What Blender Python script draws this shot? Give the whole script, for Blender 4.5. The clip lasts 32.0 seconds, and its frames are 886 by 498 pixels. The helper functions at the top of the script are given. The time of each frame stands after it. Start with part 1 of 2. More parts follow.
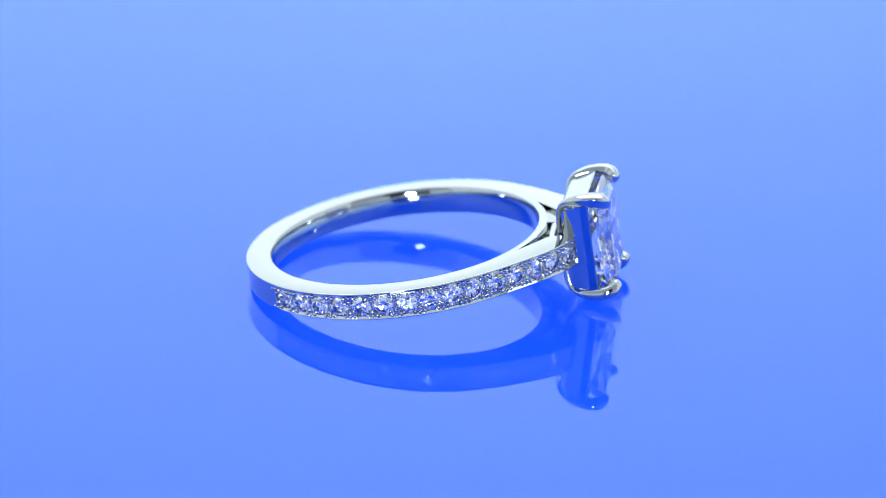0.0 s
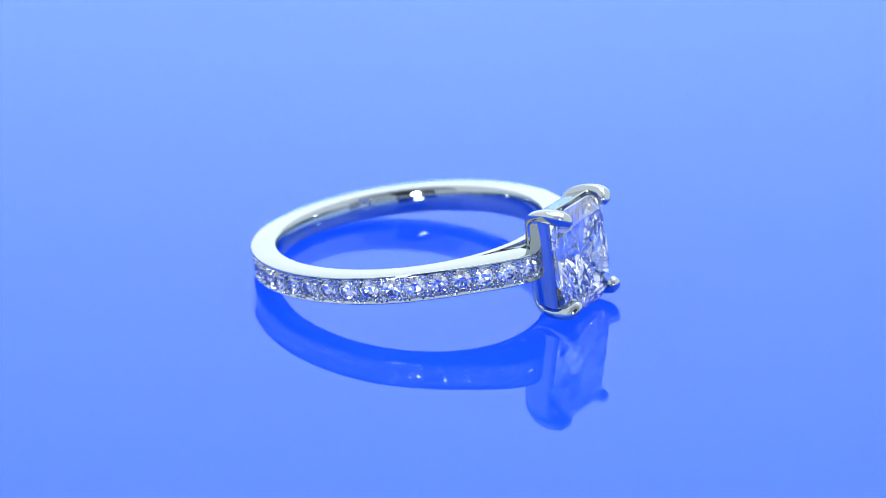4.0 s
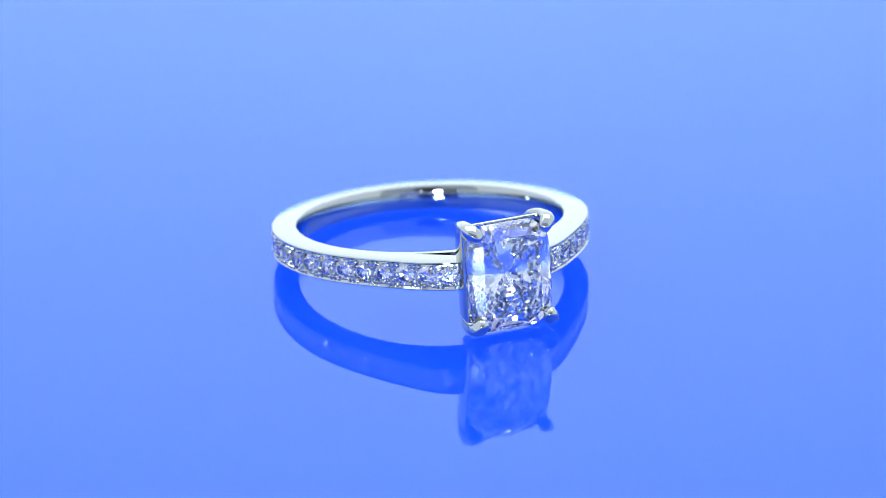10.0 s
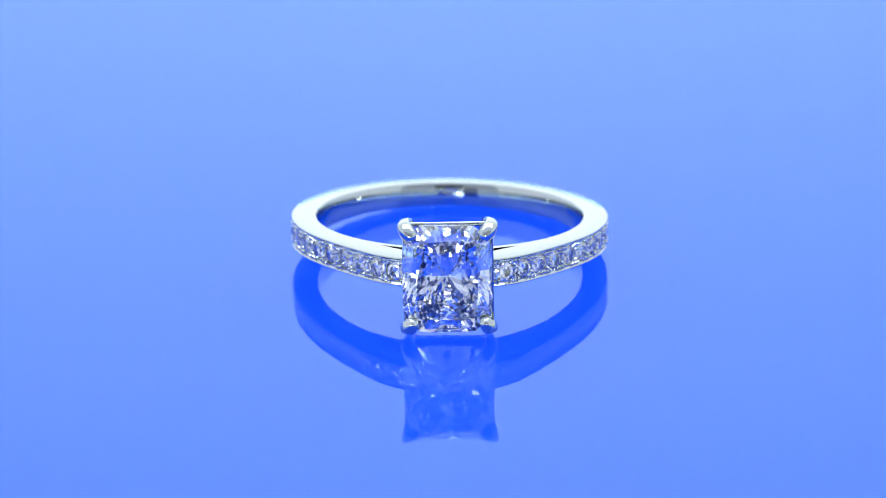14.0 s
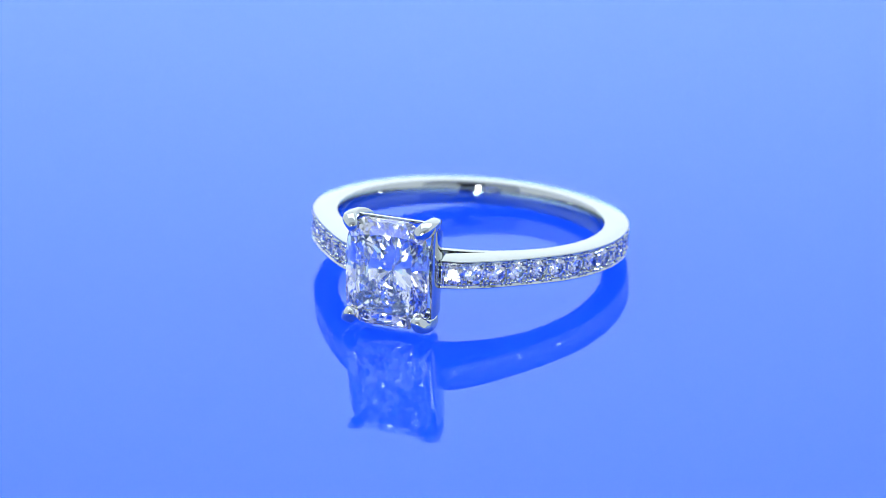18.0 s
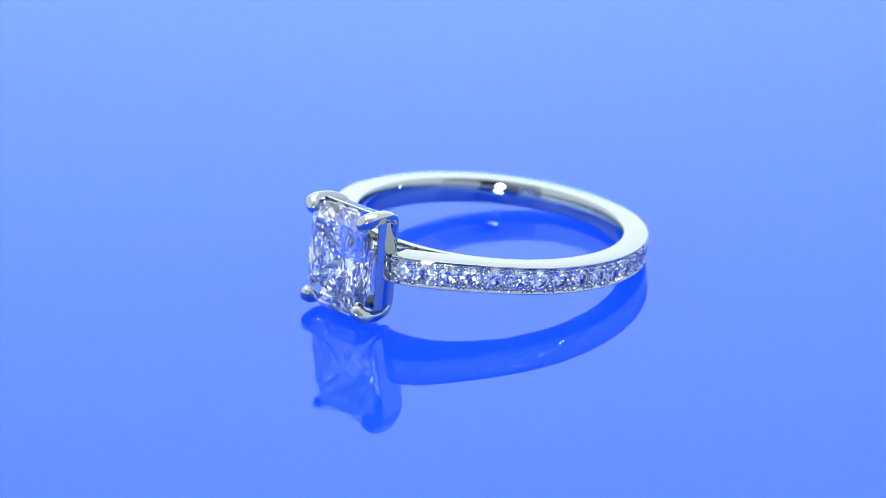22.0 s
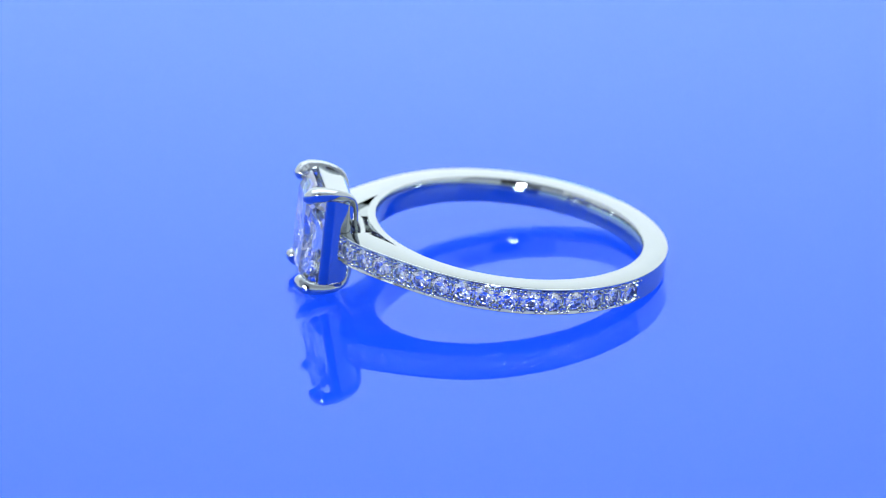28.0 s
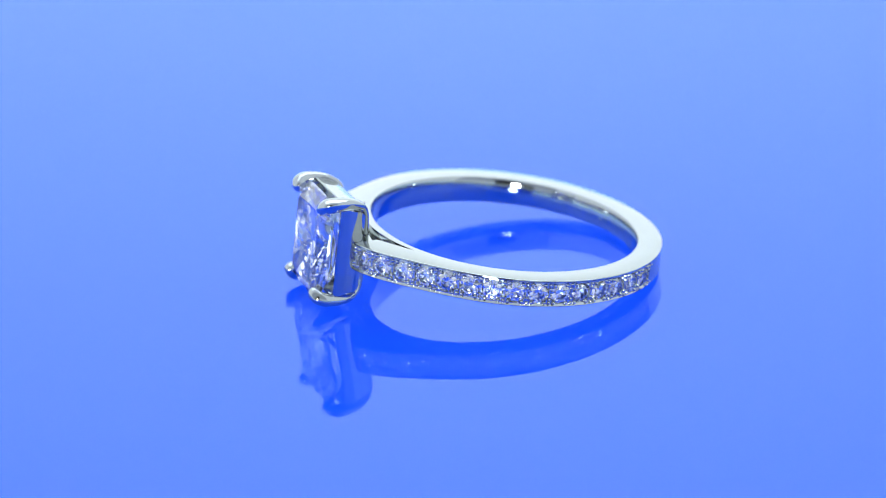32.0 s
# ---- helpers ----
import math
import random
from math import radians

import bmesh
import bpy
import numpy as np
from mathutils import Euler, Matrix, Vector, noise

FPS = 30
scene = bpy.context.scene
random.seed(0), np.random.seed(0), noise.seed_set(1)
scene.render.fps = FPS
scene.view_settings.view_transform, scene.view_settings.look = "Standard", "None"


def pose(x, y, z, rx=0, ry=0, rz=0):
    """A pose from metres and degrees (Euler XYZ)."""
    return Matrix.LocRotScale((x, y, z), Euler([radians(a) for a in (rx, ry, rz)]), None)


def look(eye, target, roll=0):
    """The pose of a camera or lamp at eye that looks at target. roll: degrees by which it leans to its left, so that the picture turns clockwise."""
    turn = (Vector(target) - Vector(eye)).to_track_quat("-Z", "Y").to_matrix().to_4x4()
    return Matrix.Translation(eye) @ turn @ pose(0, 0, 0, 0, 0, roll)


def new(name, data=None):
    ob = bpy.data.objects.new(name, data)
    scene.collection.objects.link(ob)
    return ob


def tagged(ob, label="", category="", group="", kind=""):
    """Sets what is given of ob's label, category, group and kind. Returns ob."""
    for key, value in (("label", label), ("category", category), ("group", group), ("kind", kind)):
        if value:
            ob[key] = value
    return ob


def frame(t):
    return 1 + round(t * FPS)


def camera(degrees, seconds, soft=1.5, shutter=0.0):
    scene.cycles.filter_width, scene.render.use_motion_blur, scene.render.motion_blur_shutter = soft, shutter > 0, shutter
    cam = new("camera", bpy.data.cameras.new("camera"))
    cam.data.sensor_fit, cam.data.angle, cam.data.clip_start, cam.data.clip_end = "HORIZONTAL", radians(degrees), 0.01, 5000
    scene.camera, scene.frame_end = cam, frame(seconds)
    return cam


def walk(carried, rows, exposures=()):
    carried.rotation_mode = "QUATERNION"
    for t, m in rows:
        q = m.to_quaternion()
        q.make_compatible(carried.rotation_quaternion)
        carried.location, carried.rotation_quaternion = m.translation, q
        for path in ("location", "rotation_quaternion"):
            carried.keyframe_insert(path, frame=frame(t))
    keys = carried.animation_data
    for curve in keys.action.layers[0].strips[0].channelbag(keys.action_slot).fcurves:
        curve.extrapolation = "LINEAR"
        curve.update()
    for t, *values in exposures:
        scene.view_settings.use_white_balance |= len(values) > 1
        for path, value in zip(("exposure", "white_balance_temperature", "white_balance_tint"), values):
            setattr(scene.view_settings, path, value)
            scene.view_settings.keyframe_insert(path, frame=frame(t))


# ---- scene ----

MM = 0.001

# ---- camera: a macro lens standing still, looking down on a glossy blue plate ----
PITCH, REACH = radians(22.047), 0.22024
EYE = (0.0, -REACH * math.cos(PITCH), REACH * math.sin(PITCH))
cam = camera(14.934, 32.0, soft=0.8)
VIEW = look(EYE, (0.0, 0.0, 0.0), roll=-0.77)
walk(cam, [(0.0, VIEW), (32.0, VIEW)], exposures=[(0.0, 0.0), (15.0, 0.0), (19.0, -0.03), (25.0, -0.08), (29.0, -0.11), (32.0, -0.10)])
cam.data.dof.use_dof = True
cam.data.dof.focus_distance = 0.2065
cam.data.dof.aperture_fstop = 45.0

# ---- light: a small bright lamp low in front, an added softbox under the tent roof; the unseen tent fabric glows too ----
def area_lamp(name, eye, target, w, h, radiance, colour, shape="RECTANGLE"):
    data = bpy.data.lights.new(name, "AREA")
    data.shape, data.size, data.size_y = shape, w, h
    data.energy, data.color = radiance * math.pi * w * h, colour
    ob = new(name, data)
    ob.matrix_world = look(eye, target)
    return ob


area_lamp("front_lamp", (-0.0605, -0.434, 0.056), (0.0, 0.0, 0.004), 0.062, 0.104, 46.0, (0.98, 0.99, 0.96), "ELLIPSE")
world = bpy.data.worlds.new("world")
world.use_nodes = True
world.node_tree.nodes["Background"].inputs["Color"].default_value = (0.9, 0.95, 1.0, 1.0)
world.node_tree.nodes["Background"].inputs["Strength"].default_value = 0.5
scene.world = world
scene.cycles.max_bounces, scene.cycles.transmission_bounces, scene.cycles.glossy_bounces = 24, 24, 12


# ---- materials ----
def material(name):
    m = bpy.data.materials.new(name)
    m.use_nodes = True
    nt = m.node_tree
    return m, nt, nt.nodes["Principled BSDF"]


def noise_node(nt, scale, detail=4.0, coord="Object"):
    tc = nt.nodes.new("ShaderNodeTexCoord")
    n = nt.nodes.new("ShaderNodeTexNoise")
    n.inputs["Scale"].default_value = scale
    n.inputs["Detail"].default_value = detail
    nt.links.new(tc.outputs[coord], n.inputs["Vector"])
    return n


def ramp(nt, fac, stops):
    r = nt.nodes.new("ShaderNodeValToRGB")
    while len(r.color_ramp.elements) < len(stops):
        r.color_ramp.elements.new(0.5)
    for e, (p, c) in zip(r.color_ramp.elements, stops):
        e.position, e.color = p, (*c, 1.0)
    nt.links.new(fac, r.inputs["Fac"])
    return r


def metal(name, colour, rough, bump=0.02):
    m, nt, b = material(name)
    fine, broad = noise_node(nt, 9000.0), noise_node(nt, 700.0)
    tone = ramp(nt, broad.outputs["Fac"], [(0.3, [c * 0.97 for c in colour]), (0.7, colour)])
    nt.links.new(tone.outputs["Color"], b.inputs["Base Color"])
    b.inputs["Metallic"].default_value = 1.0
    r = nt.nodes.new("ShaderNodeMapRange")
    r.inputs["To Min"].default_value, r.inputs["To Max"].default_value = rough * 0.7, rough * 1.3
    nt.links.new(broad.outputs["Fac"], r.inputs["Value"])
    nt.links.new(r.outputs["Result"], b.inputs["Roughness"])
    bp = nt.nodes.new("ShaderNodeBump")
    bp.inputs["Strength"].default_value, bp.inputs["Distance"].default_value = bump, 0.00002
    nt.links.new(fine.outputs["Fac"], bp.inputs["Height"])
    wave, swell = noise_node(nt, 420.0, 1.5), nt.nodes.new("ShaderNodeBump")
    swell.inputs["Strength"].default_value, swell.inputs["Distance"].default_value = 1.0, 0.000014
    nt.links.new(wave.outputs["Fac"], swell.inputs["Height"])
    nt.links.new(swell.outputs["Normal"], bp.inputs["Normal"])
    nt.links.new(bp.outputs["Normal"], b.inputs["Normal"])
    return m


def gem(name, ior):
    m, nt, b = material(name)
    nt.nodes.remove(b)
    g = nt.nodes.new("ShaderNodeBsdfGlass")
    g.inputs["IOR"].default_value, g.inputs["Roughness"].default_value = ior, 0.0
    g.inputs["Color"].default_value = (0.990, 0.992, 0.998, 1.0)
    nt.links.new(g.outputs["BSDF"], nt.nodes["Material Output"].inputs["Surface"])
    return m


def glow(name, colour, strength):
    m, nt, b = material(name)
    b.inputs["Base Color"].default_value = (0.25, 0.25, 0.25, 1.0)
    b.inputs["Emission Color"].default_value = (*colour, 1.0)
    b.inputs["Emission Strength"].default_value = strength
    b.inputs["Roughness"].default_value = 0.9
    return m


def painted_hotspot_fabric(name, colour, low, more):
    """Glowing fabric; a brighter round centre is painted into its emission, no lamp behind."""
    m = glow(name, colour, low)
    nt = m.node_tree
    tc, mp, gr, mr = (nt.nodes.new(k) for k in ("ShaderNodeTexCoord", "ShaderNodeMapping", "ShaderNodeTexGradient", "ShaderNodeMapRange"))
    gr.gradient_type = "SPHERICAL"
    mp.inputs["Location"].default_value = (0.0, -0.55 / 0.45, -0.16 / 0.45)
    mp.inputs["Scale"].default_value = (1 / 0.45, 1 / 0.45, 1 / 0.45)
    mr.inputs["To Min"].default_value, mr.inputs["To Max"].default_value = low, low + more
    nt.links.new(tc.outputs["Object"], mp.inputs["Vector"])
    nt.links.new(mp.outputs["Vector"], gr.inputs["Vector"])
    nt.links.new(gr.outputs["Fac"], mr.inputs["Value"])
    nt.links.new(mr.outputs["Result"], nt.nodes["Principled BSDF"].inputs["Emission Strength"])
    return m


def plate_material():
    """Blue acrylic: a saturated body under a tinted gloss."""
    m, nt, b = material("blue_acrylic")
    nt.nodes.remove(b)
    n = noise_node(nt, 6.0)
    tone = ramp(nt, n.outputs["Fac"], [(0.3, (0.0075, 0.077, 0.95)), (0.7, (0.0085, 0.082, 0.97))])
    body, gloss = nt.nodes.new("ShaderNodeSubsurfaceScattering"), nt.nodes.new("ShaderNodeBsdfGlossy")
    body.falloff = "BURLEY"
    body.inputs["Scale"].default_value, body.inputs["Radius"].default_value = 0.045, (1.0, 1.0, 1.0)
    nt.links.new(tone.outputs["Color"], body.inputs["Color"])
    gloss.inputs["Color"].default_value = (0.745, 1.0, 1.0, 1.0)
    gloss.inputs["Roughness"].default_value = 0.004
    fres, mix = nt.nodes.new("ShaderNodeFresnel"), nt.nodes.new("ShaderNodeMixShader")
    fres.inputs["IOR"].default_value = 1.50
    nt.links.new(fres.outputs["Fac"], mix.inputs["Fac"])
    nt.links.new(body.outputs["BSSRDF"], mix.inputs[1])
    nt.links.new(gloss.outputs["BSDF"], mix.inputs[2])
    nt.links.new(mix.outputs["Shader"], nt.nodes["Material Output"].inputs["Surface"])
    return m


GOLD = metal("white_gold", (0.49, 0.524, 0.519), 0.05)
GOLD_CUT = metal("cut_white_gold", (0.49, 0.524, 0.519), 0.24, 0.3)
DIAMOND = gem("diamond", 2.417)
PLATE = plate_material()
# added glow, set wall by wall to shape the ring's light and reflections
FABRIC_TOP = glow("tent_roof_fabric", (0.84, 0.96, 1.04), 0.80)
FABRIC_BACK = painted_hotspot_fabric("back_fabric", (0.895, 1.0, 1.0), 1.085, 0.44)
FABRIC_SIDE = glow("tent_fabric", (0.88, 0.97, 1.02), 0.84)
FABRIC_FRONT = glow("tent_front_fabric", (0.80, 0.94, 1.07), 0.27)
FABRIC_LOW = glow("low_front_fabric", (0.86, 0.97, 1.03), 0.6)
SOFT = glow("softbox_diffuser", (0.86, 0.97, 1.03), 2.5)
BLACK, _nt, _b = material("black_plastic")
_b.inputs["Base Color"].default_value = (0.02, 0.017, 0.015, 1.0)
_b.inputs["Roughness"].default_value = 0.5


# ---- mesh helpers: lengths in millimetres ----
def finish(bm, smooth=35.0):
    bmesh.ops.remove_doubles(bm, verts=bm.verts[:], dist=0.0008)
    bmesh.ops.recalc_face_normals(bm, faces=bm.faces[:])
    for f in bm.faces:
        f.smooth = smooth > 0
    for e in bm.edges:
        if len(e.link_faces) == 2 and e.calc_face_angle(0.0) > radians(smooth):
            e.smooth = False
    bmesh.ops.scale(bm, vec=(MM, MM, MM), verts=bm.verts[:])


def to_mesh(name, bm, mat, smooth=35.0):
    finish(bm, smooth)
    me = bpy.data.meshes.new(name)
    bm.to_mesh(me)
    bm.free()
    me.materials.append(mat)
    return me


def part(name, bm, mat, parent, label="", smooth=35.0):
    ob = new(name, to_mesh(name, bm, mat, smooth))
    ob.parent = parent
    return tagged(ob, label)


def slab(x0, x1, y0, y1, z0, z1):
    bm = bmesh.new()
    bmesh.ops.create_cube(bm, size=1.0)
    for v in bm.verts:
        v.co = ((x0 + x1) / 2 + v.co.x * (x1 - x0), (y0 + y1) / 2 + v.co.y * (y1 - y0), (z0 + z1) / 2 + v.co.z * (z1 - z0))
    return bm


def bezier_path(points, steps=6):
    """A smooth curve through the points (Catmull-Rom)."""
    pts = [Vector(p) for p in points]
    pts = [pts[0] * 2 - pts[1]] + pts + [pts[-1] * 2 - pts[-2]]
    out = []
    for i in range(1, len(pts) - 2):
        for k in range(steps):
            t = k / steps
            a, b, c, d = pts[i - 1:i + 3]
            out.append(0.5 * (2 * b + (c - a) * t + (2 * a - 5 * b + 4 * c - d) * t * t + (3 * b - a - 3 * c + d) * t ** 3))
    return out + [pts[-2]]


def soft_square(v, power):
    return math.copysign(abs(v) ** power, v)


def tube(bm, path, radii, seg=14, round_start=True, round_end=True, square=1.0):
    """A round bar along path; radii is interpolated along its length."""
    n = len(path)
    rad = list(np.interp(np.linspace(0, 1, n), np.linspace(0, 1, len(radii)), radii))
    path, rad = list(path), rad
    d0, d1 = (path[0] - path[1]).normalized(), (path[-1] - path[-2]).normalized()
    caps = [math.radians(a) for a in (30, 55, 75)]
    if round_start:
        base, r = path[0].copy(), rad[0]
        for a in caps:
            path.insert(0, base + d0 * r * math.sin(a))
            rad.insert(0, r * math.cos(a))
    if round_end:
        base, r = path[-1].copy(), rad[-1]
        for a in caps:
            path.append(base + d1 * r * math.sin(a))
            rad.append(r * math.cos(a))
    side = Vector((1, 0, 0)) if abs(d0.x) < 0.9 else Vector((0, 1, 0))
    rings = []
    for i, p in enumerate(path):
        d = (path[min(i + 1, len(path) - 1)] - path[max(i - 1, 0)]).normalized()
        side = (side - d * side.dot(d)).normalized()
        up = d.cross(side)
        rings.append([bm.verts.new(p + (side * soft_square(math.cos(2 * math.pi * k / seg), square) + up * soft_square(math.sin(2 * math.pi * k / seg), square)) * rad[i]) for k in range(seg)])
    for a, b in zip(rings, rings[1:]):
        for k in range(seg):
            bm.faces.new((a[k], a[(k + 1) % seg], b[(k + 1) % seg], b[k]))
    bm.faces.new(rings[0][::-1])
    bm.faces.new(rings[-1])
    return bm


def cut_gem(planes, size=8.0):
    """A convex stone: a block cut by planes (normal, distance)."""
    bm = bmesh.new()
    bmesh.ops.create_cube(bm, size=size)
    for n, d in planes:
        n = Vector(n).normalized()
        r = bmesh.ops.bisect_plane(bm, geom=bm.verts[:] + bm.edges[:] + bm.faces[:], dist=1e-6, plane_co=n * d, plane_no=n, clear_outer=True)
        edges = [e for e in r["geom_cut"] if isinstance(e, bmesh.types.BMEdge)]
        if len(edges) > 2:
            bmesh.ops.contextual_create(bm, geom=edges)
    return bm


# ---- the plate, and an unseen light tent added to close the place and light it ----
tagged(new("floor", to_mesh("floor", slab(-450, 450, -450, 550, -60, -0.10), PLATE, 0)), "glossy saturated blue acrylic plate under the ring", "plate", kind="structure")
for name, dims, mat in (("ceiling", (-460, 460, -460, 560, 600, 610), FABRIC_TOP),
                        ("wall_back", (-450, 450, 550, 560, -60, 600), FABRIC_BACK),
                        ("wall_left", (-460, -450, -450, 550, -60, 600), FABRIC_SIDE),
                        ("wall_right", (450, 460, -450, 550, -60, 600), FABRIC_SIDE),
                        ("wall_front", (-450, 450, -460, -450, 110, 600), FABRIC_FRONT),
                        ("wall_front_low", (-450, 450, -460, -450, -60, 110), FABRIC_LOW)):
    tagged(new(name, to_mesh(name, slab(*dims), mat, 0)), "glowing white light tent fabric, added out of view as the light", "light tent", kind="structure")

# the camera behind the view, its lens on the line of sight; added unseen for dark reflections
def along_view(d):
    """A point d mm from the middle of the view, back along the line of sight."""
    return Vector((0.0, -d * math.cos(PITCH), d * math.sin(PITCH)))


def bevelled(bm, width, segments=2):
    bmesh.ops.bevel(bm, geom=bm.edges[:], offset=width, segments=segments, affect="EDGES", profile=0.5)
    return bm


def turned(bm):
    """From upright to the slope of the view."""
    bmesh.ops.rotate(bm, cent=(0, 0, 0), matrix=Matrix.Rotation(-PITCH, 3, "X"), verts=bm.verts[:])
    return bm


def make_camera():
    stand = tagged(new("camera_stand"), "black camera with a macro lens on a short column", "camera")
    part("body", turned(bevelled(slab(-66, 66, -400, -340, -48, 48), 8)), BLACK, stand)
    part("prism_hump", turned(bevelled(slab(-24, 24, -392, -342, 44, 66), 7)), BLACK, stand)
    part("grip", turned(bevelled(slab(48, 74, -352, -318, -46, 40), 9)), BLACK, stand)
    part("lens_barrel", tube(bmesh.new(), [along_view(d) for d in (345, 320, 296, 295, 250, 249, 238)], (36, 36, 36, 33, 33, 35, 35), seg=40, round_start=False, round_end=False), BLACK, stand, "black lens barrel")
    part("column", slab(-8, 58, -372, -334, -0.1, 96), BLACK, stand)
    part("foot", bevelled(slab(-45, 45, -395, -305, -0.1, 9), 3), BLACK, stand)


# unseen; its plate is stretched sideways to mirror as dark bars beside the lamp
def make_lamp_head():
    head = tagged(new("lamp_head"), "small black lamp housing on a foot, widened for dark reflections", "lamp")
    part("housing", bevelled(slab(-205, 8, -449, -443, 3, 128), 4), BLACK, head)
    for x0, x1 in ((-116, -111), (-10, -5)):
        part("barn_door", bevelled(slab(x0, x1, -438, -420, 12, 118), 1.2), BLACK, head)
    part("foot", bevelled(slab(-100, -21, -449, -415, -0.1, 5), 2), BLACK, head)


# out of view: stands in for broad soft light overhead, size and place assumed
def make_softbox():
    box = tagged(new("softbox"), "unseen wide white softbox with a black rim under the tent roof", "softbox")
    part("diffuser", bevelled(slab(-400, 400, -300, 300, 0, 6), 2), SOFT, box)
    for x0, x1, y0, y1 in ((-409, -399, -309, 309), (399, 409, -309, 309), (-399, 399, -309, -299), (-399, 399, 299, 309)):
        part("rim", bevelled(slab(x0, x1, y0, y1, -10, 18), 2), BLACK, box)
    box.matrix_basis = pose(0, 0.20, 0.582)


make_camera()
make_lamp_head()
make_softbox()


# ---- the ring: axis z, stone towards -y, middle of the band at z = 0 ----
ZT, ZB = 0.77, -1.03
R_IN, R_MID = 8.47, 9.05
FORK_A, PAVE_A = 29.0, 133.0
HEAD_A = {1: 13.9, -1: 12.9}


def band_outer(a):
    """Outer radius at a degrees from the stone."""
    return float(np.interp(abs(a), (13.5, 18, 22, 26, 30, 35, 40, 46, 52, 60), (11.62, 11.50, 11.33, 11.10, 10.87, 10.62, 10.44, 10.30, 10.22, 10.2)))


def band_low(a):
    """The band is a little narrower at the back."""
    a = abs(a) if abs(a) <= 180 else 360 - abs(a)
    return ZB + float(np.interp(a, (60, 130, 180), (0, 0.14, 0.28)))


def slit_outer(a):
    """The outer side of the slit between band and shoulder."""
    t = math.tan(radians(abs(a)))
    (x0, y0), (x1, y1) = (R_MID * math.sin(radians(FORK_A)), R_MID * math.cos(radians(FORK_A))), (2.15, 9.85)
    k = (y0 * t - x0) / ((x1 - x0) - (y1 - y0) * t)
    return math.hypot(x0 + k * (x1 - x0), y0 + k * (y1 - y0))


def polar(r, a, z):
    return (r * math.sin(radians(a)), -r * math.cos(radians(a)), z)


def sweep(bm, angles, profile, closed=False, cap=False):
    rows = [[bm.verts.new(polar(r, a, z)) for r, z in profile(a)] for a in angles]
    pairs = list(zip(rows, rows[1:])) + ([(rows[-1], rows[0])] if closed else [])
    for p, q in pairs:
        for k in range(len(p) - 1):
            bm.faces.new((p[k], p[k + 1], q[k + 1], q[k]))
    if cap:
        for row in cap:
            bm.faces.new(rows[row])


def inner_profile(a):
    """A bulging inner side, rounded over towards both faces."""
    zb = band_low(a)
    mid, half = (ZT + zb) / 2, (ZT - zb) / 2
    rows = [(R_MID, zb)]
    for u in (-1.0, -0.97, -0.92, -0.85, -0.75, -0.6, -0.4, -0.2, 0.0, 0.2, 0.4, 0.6, 0.75, 0.85, 0.92, 0.97, 1.0):
        rows.append((R_IN + (0.13 if u > 0 else 0.08) * u * u + 0.04 * u ** 10, mid + half * u))
    return rows + [(R_MID, ZT)]


def inner_profile_closed(a):
    k = 1.0 - abs(a) / FORK_A
    ro = R_MID + 0.12 * k
    rows = inner_profile(a)
    return [(ro, ZB)] + rows[1:-1] + [(ro, ZT), (ro, 0.0), (ro, ZB)]


def outer_profile(a):
    ro = band_outer(a)
    g = 0.86 if abs(a) < PAVE_A else 0.0
    zb = band_low(a)
    if not g:
        return [(R_MID, ZT), (ro - 0.06, ZT), (ro - 0.02, ZT - 0.02), (ro, ZT - 0.06), (ro, ZT - 0.16), (ro, ZT - 0.24), (ro, ZT - 0.26),
                (ro, zb + 0.36), (ro, zb + 0.34), (ro, zb + 0.10), (ro, zb + 0.06), (ro - 0.02, zb + 0.02), (ro - 0.06, zb), (R_MID, zb)]
    return [(R_MID, ZT), (ro - 0.06, ZT), (ro - 0.02, ZT - 0.02), (ro, ZT - 0.06), (ro, ZT - 0.10), (ro - 0.07, ZT - 0.14), (ro - g, ZT - 0.16),
            (ro - g, zb + 0.21), (ro - 0.12, zb + 0.20), (ro, zb + 0.07), (ro, zb + 0.055), (ro - 0.02, zb + 0.02), (ro - 0.06, zb), (R_MID, zb)]


def shoulder_profile(a):
    rows = outer_profile(a)
    ri = slit_outer(a)
    return [(ri, ZT)] + rows[1:-1] + [(ri, band_low(a)), (ri, 0.0), (ri, ZT)]


def make_band(parent):
    bm = bmesh.new()
    long_way = [FORK_A + k * (360 - 2 * FORK_A) / 160 for k in range(161)]
    sweep(bm, long_way, inner_profile)
    sweep(bm, [-FORK_A + k * 2 * FORK_A / 24 for k in range(25)], inner_profile_closed)
    wrap = lambda a: a if a <= 180 else a - 360
    outer = sorted(long_way + [PAVE_A - 0.03, PAVE_A + 0.03, 360 - PAVE_A - 0.03, 360 - PAVE_A + 0.03])
    sweep(bm, outer, lambda a: outer_profile(wrap(a)))
    for s in (1, -1):
        sweep(bm, [s * (HEAD_A[s] + k * (FORK_A - HEAD_A[s]) / 14) for k in range(15)], shoulder_profile, cap=(0,))
    return part("band", bm, GOLD, parent, "polished white gold band with split cathedral shoulders")


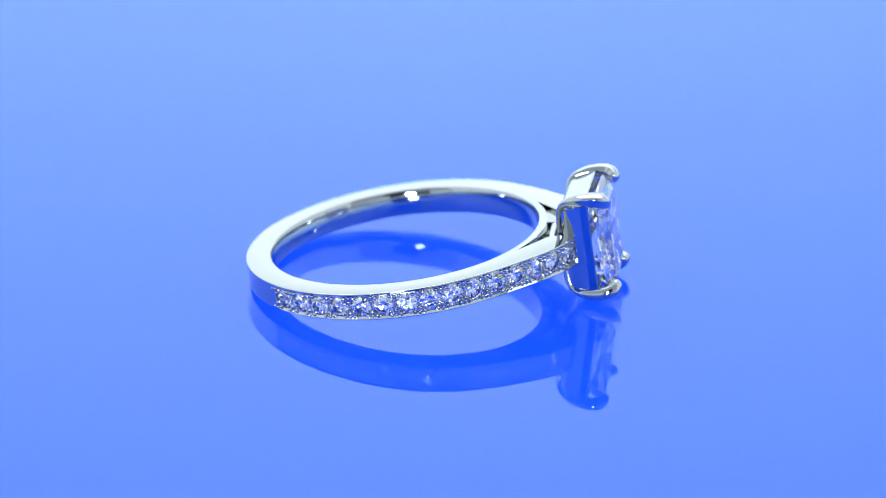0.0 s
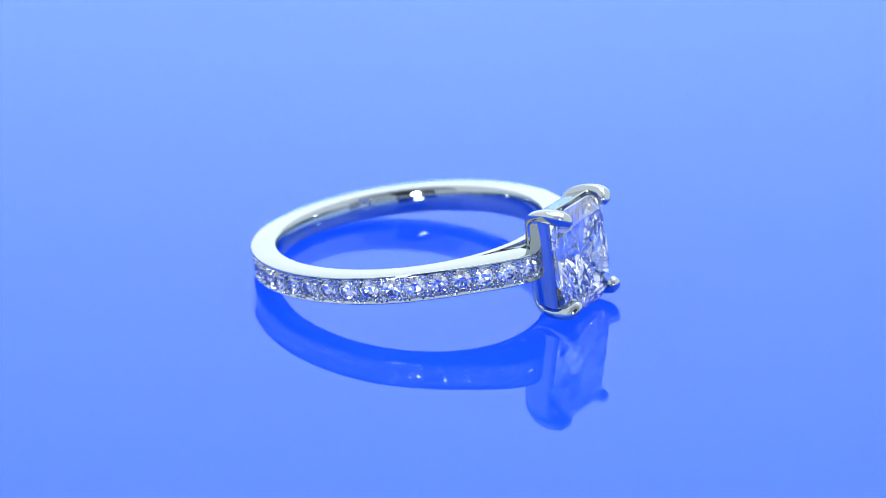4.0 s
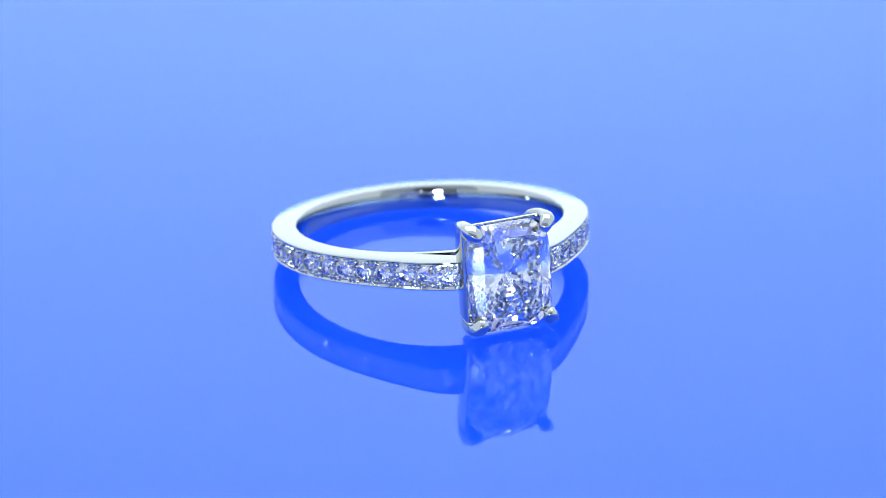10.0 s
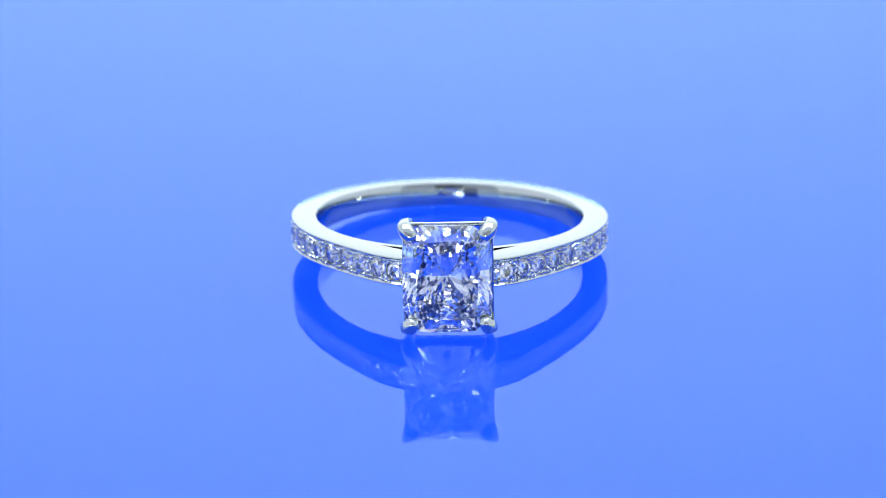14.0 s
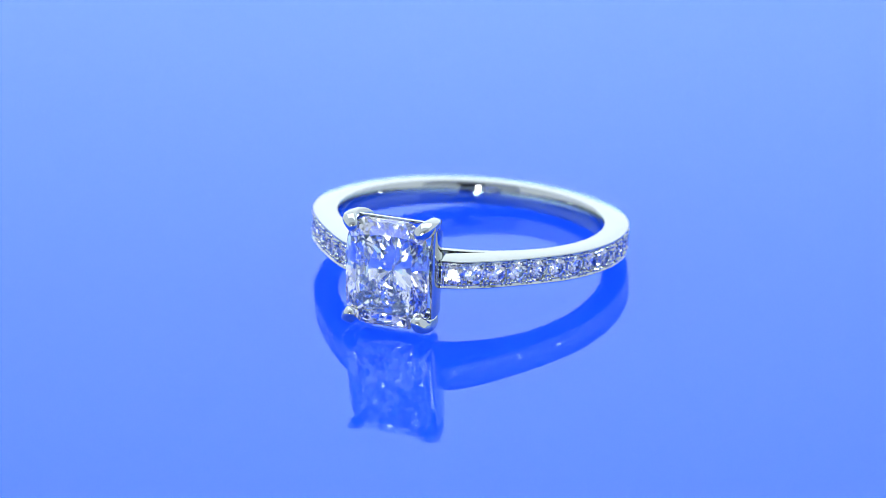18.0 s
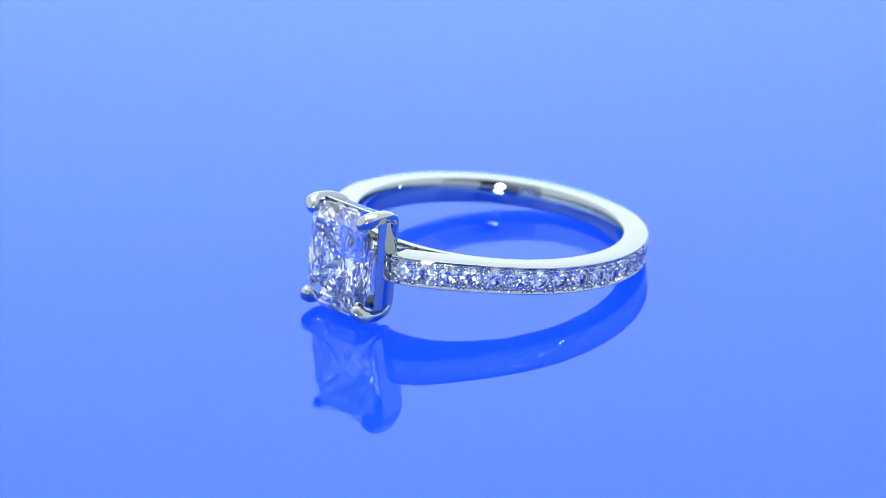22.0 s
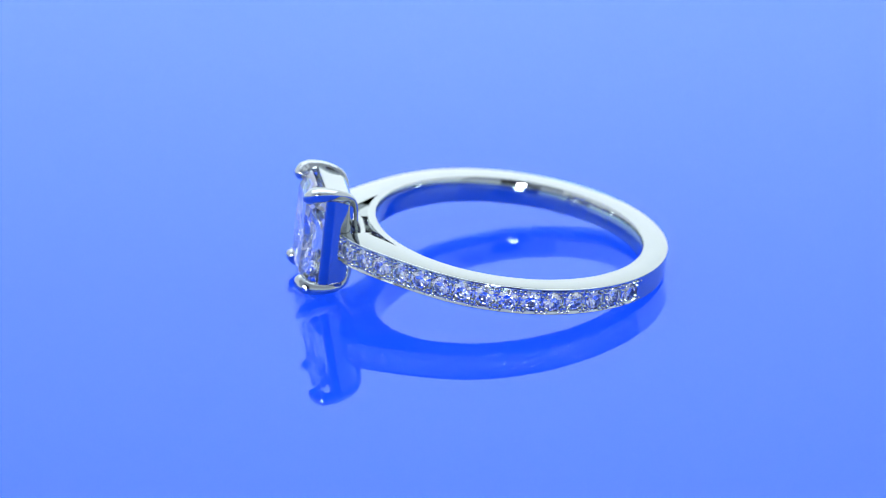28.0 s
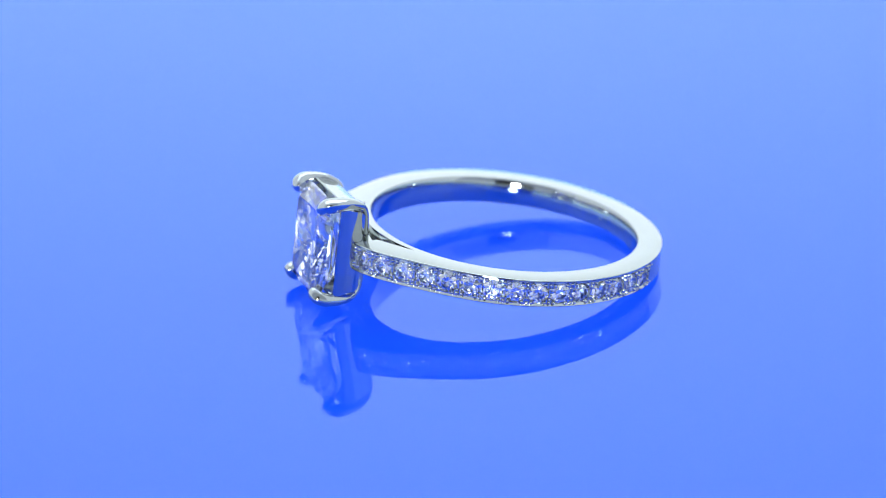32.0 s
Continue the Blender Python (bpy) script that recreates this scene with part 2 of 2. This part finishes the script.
def pave_seats(side, count=15):
    """Places of the small stones along one side: (angle, radius, outward turn)."""
    angles = np.linspace(HEAD_A[side] + 0.2, PAVE_A - 0.05, 900)
    pts = np.array([polar(band_outer(a), a, 0)[:2] for a in angles])
    run = np.concatenate([[0], np.cumsum(np.linalg.norm(np.diff(pts, axis=0), axis=1))])
    pitch = run[-1] / count
    seats = []
    for k in range(2 * count + 1):
        s = pitch * k / 2
        x, y = np.interp(s, run, pts[:, 0]), np.interp(s, run, pts[:, 1])
        e = 0.15
        tx, ty = (np.interp(s + e, run, pts[:, 0]) - np.interp(s - e, run, pts[:, 0])), (np.interp(s + e, run, pts[:, 1]) - np.interp(s - e, run, pts[:, 1]))
        seats.append((x, y, math.degrees(math.atan2(-tx, ty))))
    return pitch, seats


def round_stone(radius, seed):
    """A small brilliant, table towards +x: table, stars, mains and halves above, mains and halves below."""
    rng = random.Random(seed)
    top, edge, table = 0.30, 0.03, 0.56
    ps = [((1, 0, 0), top * radius)]

    def facet(turn, tilt, up, x, r):
        q, turn = radians(tilt + rng.uniform(-1.2, 1.2)), turn + rng.uniform(-0.03, 0.03)
        n = (up * math.cos(q), math.cos(turn) * math.sin(q), math.sin(turn) * math.sin(q))
        ps.append((n, radius * (n[0] * x + math.sin(q) * r)))
    for k in range(8):
        a = math.pi / 4 * k
        facet(a, 31.8, 1, top, table)
        facet(a + math.pi / 8, 21.0, 1, top, table * math.cos(math.pi / 8))
        facet(a, 40.8, -1, -0.89, 0.0)
        for s in (1, -1):
            facet(a + s * math.pi / 16, 38.5, 1, edge, 1.0)
            facet(a + s * math.pi / 16, 42.2, -1, -edge, 1.0)
    for k in range(24):
        a = 2 * math.pi * (k + 0.5) / 24
        ps.append(((0, math.cos(a), math.sin(a)), radius))
    return cut_gem(ps, size=4 * radius)


def make_pave(parent):
    pitch = pave_seats(1)[0]
    stones = []
    for seed in range(8):
        stones.append(to_mesh("pave_diamond", round_stone(0.66, seed), DIAMOND, 0))
    bm = bmesh.new()
    tube(bm, [Vector((x, 0, 0)) for x in (-0.30, -0.12, -0.08, -0.04, 0.0)], (0.16, 0.155, 0.15, 0.135, 0.10), seg=8, round_start=False)
    bead = to_mesh("bead", bm, GOLD, 60)
    # a thin sheet of metal round each stone
    bm = bmesh.new()
    hy, hz, rim, cut = pitch * 0.5 + 0.008, 0.745, [], []
    for k in range(32):
        c, q = math.cos(2 * math.pi * k / 32), math.sin(2 * math.pi * k / 32)
        m = min(hy / max(abs(c), 1e-6), hz / max(abs(q), 1e-6))
        rim.append(bm.verts.new((-0.16 * max(0.0, abs(q) * m - 0.675), c * m, q * m)))
        cut.append((bm.verts.new((0.0, c * 0.675, q * 0.675)), bm.verts.new((-0.16, c * 0.645, q * 0.645))))
    for k in range(32):
        n = (k + 1) % 32
        bm.faces.new((rim[k], rim[n], cut[n][0], cut[k][0]))
        bm.faces.new((cut[k][0], cut[n][0], cut[n][1], cut[k][1]))
    seat = to_mesh("stone_seat", bm, GOLD_CUT, 30)
    rng = random.Random(4)
    for side in (1, -1):
        for k, (x, y, turn) in enumerate(pave_seats(side)[1]):
            ang = turn if side == 1 else 180 - turn
            out = Vector((math.cos(radians(ang)), math.sin(radians(ang)), 0))
            base = Vector((side * x, y, -0.145))
            if k % 2:
                ob = new("stone_seat", seat)
                ob.parent = parent
                ob.matrix_basis = Matrix.Translation((base - out * 0.11) * MM) @ pose(0, 0, 0, 0, rng.uniform(-1.5, 1.5), ang)
                ob = new("pave_diamond", stones[rng.randrange(8)])
                ob.parent = parent
                ob.matrix_basis = Matrix.Translation((base - out * 0.20) * MM) @ pose(0, 0, 0, 0, 0, ang) @ pose(0, 0, 0, rng.choice((0, 180)) + rng.uniform(-9, 9), rng.uniform(-8, 8), rng.uniform(-8, 8))
            else:
                along = Vector((-out.y, out.x, 0))
                for z, q in ((0.58, -0.31), (0.60, 0.0), (0.58, 0.31), (0.34, 0.0), (-0.33, 0.0), (-0.56, -0.30), (-0.58, 0.0), (-0.56, 0.30)):
                    ob = new("bead", bead)
                    ob.parent = parent
                    ob.matrix_basis = pose(*((base + out * -0.05 + along * q + Vector((0, 0, z + rng.uniform(-0.03, 0.03)))) * MM), 0, 0, ang)


GA, GB, GIRDLE_Y, RAIL_Y = 2.74, 3.36, -12.96, -12.47
# the pavilion's slope at the tip, towards the girdle and at its rim, its roundness, facets in its widest row
PAV_IN, PAV_OUT, PAV_RIM, PAV_ROUND, PAV_COUNT = 37.0, 48.5, 12.0, 2.3, 38


def radiant_planes(a, b, corner, crown):
    """Facets of a cut-cornered rectangular stone, table towards +z: girdle, crown steps, pavilion fans."""
    ps = [((0, 0, 1), crown)]
    for s in (1, -1):
        for bow in (-4.0, 0.0, 4.0):
            c, q = math.cos(radians(bow)), math.sin(radians(bow))
            ps.append(((s * c, q, 0.0), a * c + abs(q) * b * 0.45))
            ps.append(((q, s * c, 0.0), b * c + abs(q) * a * 0.45))

    def facet(azimuth, tilt, up, p):
        t, q = radians(azimuth), radians(tilt)
        n = Vector((math.cos(t) * math.sin(q), math.sin(t) * math.sin(q), up * math.cos(q)))
        ps.append((tuple(n), n.dot(Vector(p))))
    rng = random.Random(11)
    # crown: two rows of long facets along each side, three at each corner
    for side in range(4):
        az, reach, half = 90 * side, (a, b)[side % 2], (b, a)[side % 2]
        u = Vector((math.cos(radians(az)), math.sin(radians(az)), 0))
        w = Vector((-u.y, u.x, 0))
        for off in (-12, -7, -2.5, 2.5, 7, 12):
            facet(az + off, 41 + rng.uniform(-3, 3), 1, u * reach + w * half * off / 22 + Vector((0, 0, 0.06)))
        for off in (-9, -4.5, 0, 4.5, 9):
            facet(az + off, 26 + rng.uniform(-2.5, 2.5), 1, u * (reach - 0.29) + w * half * off / 16 + Vector((0, 0, 0.27)))
    for sx in (1, -1):
        for sy in (1, -1):
            az = math.degrees(math.atan2(sy, sx))
            ps.append(((sx * 0.7071, sy * 0.7071, 0.0), (a + b - corner) * 0.7071))
            at = Vector((sx * (a - corner / 2), sy * (b - corner / 2), 0.06))
            for off, tilt, deep in ((0, 40, 0.0), (-14, 35, 0.12), (14, 35, 0.12), (0, 27, 0.3)):
                facet(az + off, tilt, 1, at + Vector((-sx * deep, -sy * deep, deep * 1.05)))
    # pavilion: facets touch a bulging form, evenly strewn over it
    slope = np.radians(PAV_IN + (PAV_OUT - PAV_IN) * np.linspace(0, 1, 201) + PAV_RIM * np.linspace(0, 1, 201) ** 7)
    fall = np.concatenate([[0.0], np.cumsum(np.tan(slope[:-1]) * a / 200)])

    def depth(x, y, power):
        f = ((abs(x) / a) ** power + (abs(y) / b) ** power) ** (1 / power)
        return 0.14 + fall[-1] - float(np.interp(min(f, 1.0), np.linspace(0, 1, 201), fall))
    rng = random.Random(7)
    for row, f in enumerate((0.05, 0.15, 0.25, 0.35, 0.45, 0.55, 0.65, 0.74, 0.82, 0.89, 0.95, 0.985)):
        count, power = max(6, int(PAV_COUNT * f ** 0.8)), PAV_ROUND if f < 0.75 else 5.0
        for k in range(count):
            t = 2 * math.pi * (k + 0.5 * (row % 2) + rng.uniform(-0.3, 0.3)) / count
            g = f * rng.uniform(0.97, 1.01)
            d = (abs(math.cos(t)) ** power + abs(math.sin(t)) ** power) ** (-1 / power) * g * a
            x, y = math.cos(t) * d, math.sin(t) * d
            y *= b / a
            e = 0.02
            gx, gy = (depth(x - e, y, power) - depth(x + e, y, power)) / (2 * e), (depth(x, y - e, power) - depth(x, y + e, power)) / (2 * e)
            azimuth, tilt = math.degrees(math.atan2(gy, gx)), math.degrees(math.atan(math.hypot(gx, gy)))
            sway = 1.0 if f < 0.8 else 0.35
            facet(azimuth + rng.uniform(-5.5, 5.5) * sway, max(tilt, 30) + rng.uniform(-1.3, 1.3) * sway, -1, (x, y, -depth(x, y, power)))
    return ps


def askew(bm):
    """The head sits a little turned about the line of sight into its stone."""
    bmesh.ops.rotate(bm, cent=(0, 0, -0.06), matrix=Matrix.Rotation(radians(-1.2), 3, "Y"), verts=bm.verts[:])
    return bm


def make_head(parent):
    bm = cut_gem(radiant_planes(GA, GB, 1.0, 0.56), size=12.0)
    for v in bm.verts:
        v.co = (v.co.x - 0.07, GIRDLE_Y - v.co.z, v.co.y - 0.06)
    part("centre_diamond", askew(bm), DIAMOND, parent, "rectangular brilliant-cut clear diamond", 0)
    # basket walls behind the girdle
    for nm, sx, sz in (("basket_wall", 1, 0), ("basket_wall", -1, 0), ("basket_wall", 0, 1), ("basket_wall", 0, -1)):
        bm = bmesh.new()
        t = 0.10
        rows = []
        for y, wx, wz in ((RAIL_Y + 0.08, GA - 0.02, GB - 0.05 - (0.25 if sz < 0 else 0)), (RAIL_Y + 0.16, GA + 0.03, GB - (0.25 if sz < 0 else 0)), (-11.72, GA + 0.01, GB - 0.18), (-10.98, GA - 0.03, GB - 0.34), (-10.75, GA - 0.16, GB - 0.48), (-10.62, GA - 0.30, GB - 0.65)):
            if sx:
                rows.append([(sx * wx, y, -wz + 0.42), (sx * wx, y, wz - 0.42), (sx * (wx - t), y, wz - 0.42), (sx * (wx - t), y, -wz + 0.42)])
            else:
                rows.append([(-wx + 0.5, y, sz * wz), (wx - 0.5, y, sz * wz), (wx - 0.5, y, sz * (wz - t)), (-wx + 0.5, y, sz * (wz - t))])
        vs = [[bm.verts.new(c) for c in r] for r in rows]
        for p, q in zip(vs, vs[1:]):
            for k in range(4):
                bm.faces.new((p[k], p[(k + 1) % 4], q[(k + 1) % 4], q[k]))
        bm.faces.new(vs[0])
        bm.faces.new(vs[-1])
        part(nm, askew(bm), GOLD, parent)
    # four claws that run back along the corners and bend down to the band
    for sx in (1, -1):
        for sz in (1, -1):
            flare = 0.08 if sz > 0 else 0.0
            pts = [(sx * 2.26, -13.42, sz * 2.80), (sx * (2.42 + flare), -13.2, sz * 3.01), (sx * (2.53 + flare), -12.8, sz * 3.13), (sx * (2.50 + flare), -12.0, sz * 3.16), (sx * 2.42, -11.3, sz * 3.06),
                   (sx * 2.27, -10.84, sz * 2.88), (sx * 2.16, -10.58, sz * 2.52), (sx * 2.02, -10.46, sz * 1.9), (sx * 1.94, -10.40, sz * 1.2), (sx * 1.82, -10.30, sz * 0.5)]
            bm = tube(bmesh.new(), bezier_path(pts), (0.41, 0.46, 0.44, 0.38, 0.31, 0.23, 0.21, 0.23, 0.25, 0.26), seg=16, square=0.66)
            part("prong", askew(bm), GOLD, parent, "rounded white gold claw")
    # webs that close the fork between band and shoulders near the head
    for sx in (1, -1):
        bm = bmesh.new()
        low = [bm.verts.new((sx * x, y, ZB + 0.1)) for x, y in ((1.3, -9.0), (3.2, -8.7), (2.9, -9.6), (1.7, -10.5))]
        top = [bm.verts.new((sx * x, y, z)) for x, y, z in ((1.3, -9.0, 0.42), (3.2, -8.7, 0.50), (2.9, -9.6, 0.50), (1.7, -10.5, 0.22))]
        bm.faces.new(low)
        bm.faces.new(top)
        for k in range(4):
            bm.faces.new((low[k], low[(k + 1) % 4], top[(k + 1) % 4], top[k]))
        part("gallery_web", bm, GOLD, parent)
    # gallery bar under the stone
    bm = tube(bmesh.new(), bezier_path([(-2.1, -9.9, 0), (-1.0, -9.55, 0), (1.0, -9.55, 0), (2.1, -9.9, 0)]), (0.45, 0.4, 0.45))
    part("gallery_bar", bm, GOLD, parent)


def make_ring():
    ring = tagged(new("ring"), "polished white gold diamond ring with pave shoulders lying on its side", "ring")
    make_band(ring)
    make_head(ring)
    make_pave(ring)
    return ring


ring = make_ring()


# ---- motion: the ring turns on the plate at an even pace and turns back near the end ----
def ring_pose(angle):
    return (pose(1.021 * MM, -4.466 * MM, 0, 0, 0, angle) @ pose(-0.611 * MM, 3.251 * MM, 1.778 * MM)
            @ pose(0, 0, 0, -7.409) @ pose(0, 0, 0, 0, 0.863) @ pose(0, 0, 0.33 * MM))


def turn_at(t):
    rate, back = 5.775, 28.9
    return 80.2 - rate * t if t <= back else 80.2 - rate * back + rate * (t - back)


def motions():
    times = [k * 0.5 for k in range(57)] + [28.4, 28.7, 28.9, 29.1, 29.4] + [30.0 + 0.5 * k for k in range(5)]
    walk(ring, [(t, ring_pose(turn_at(t))) for t in times])


motions()
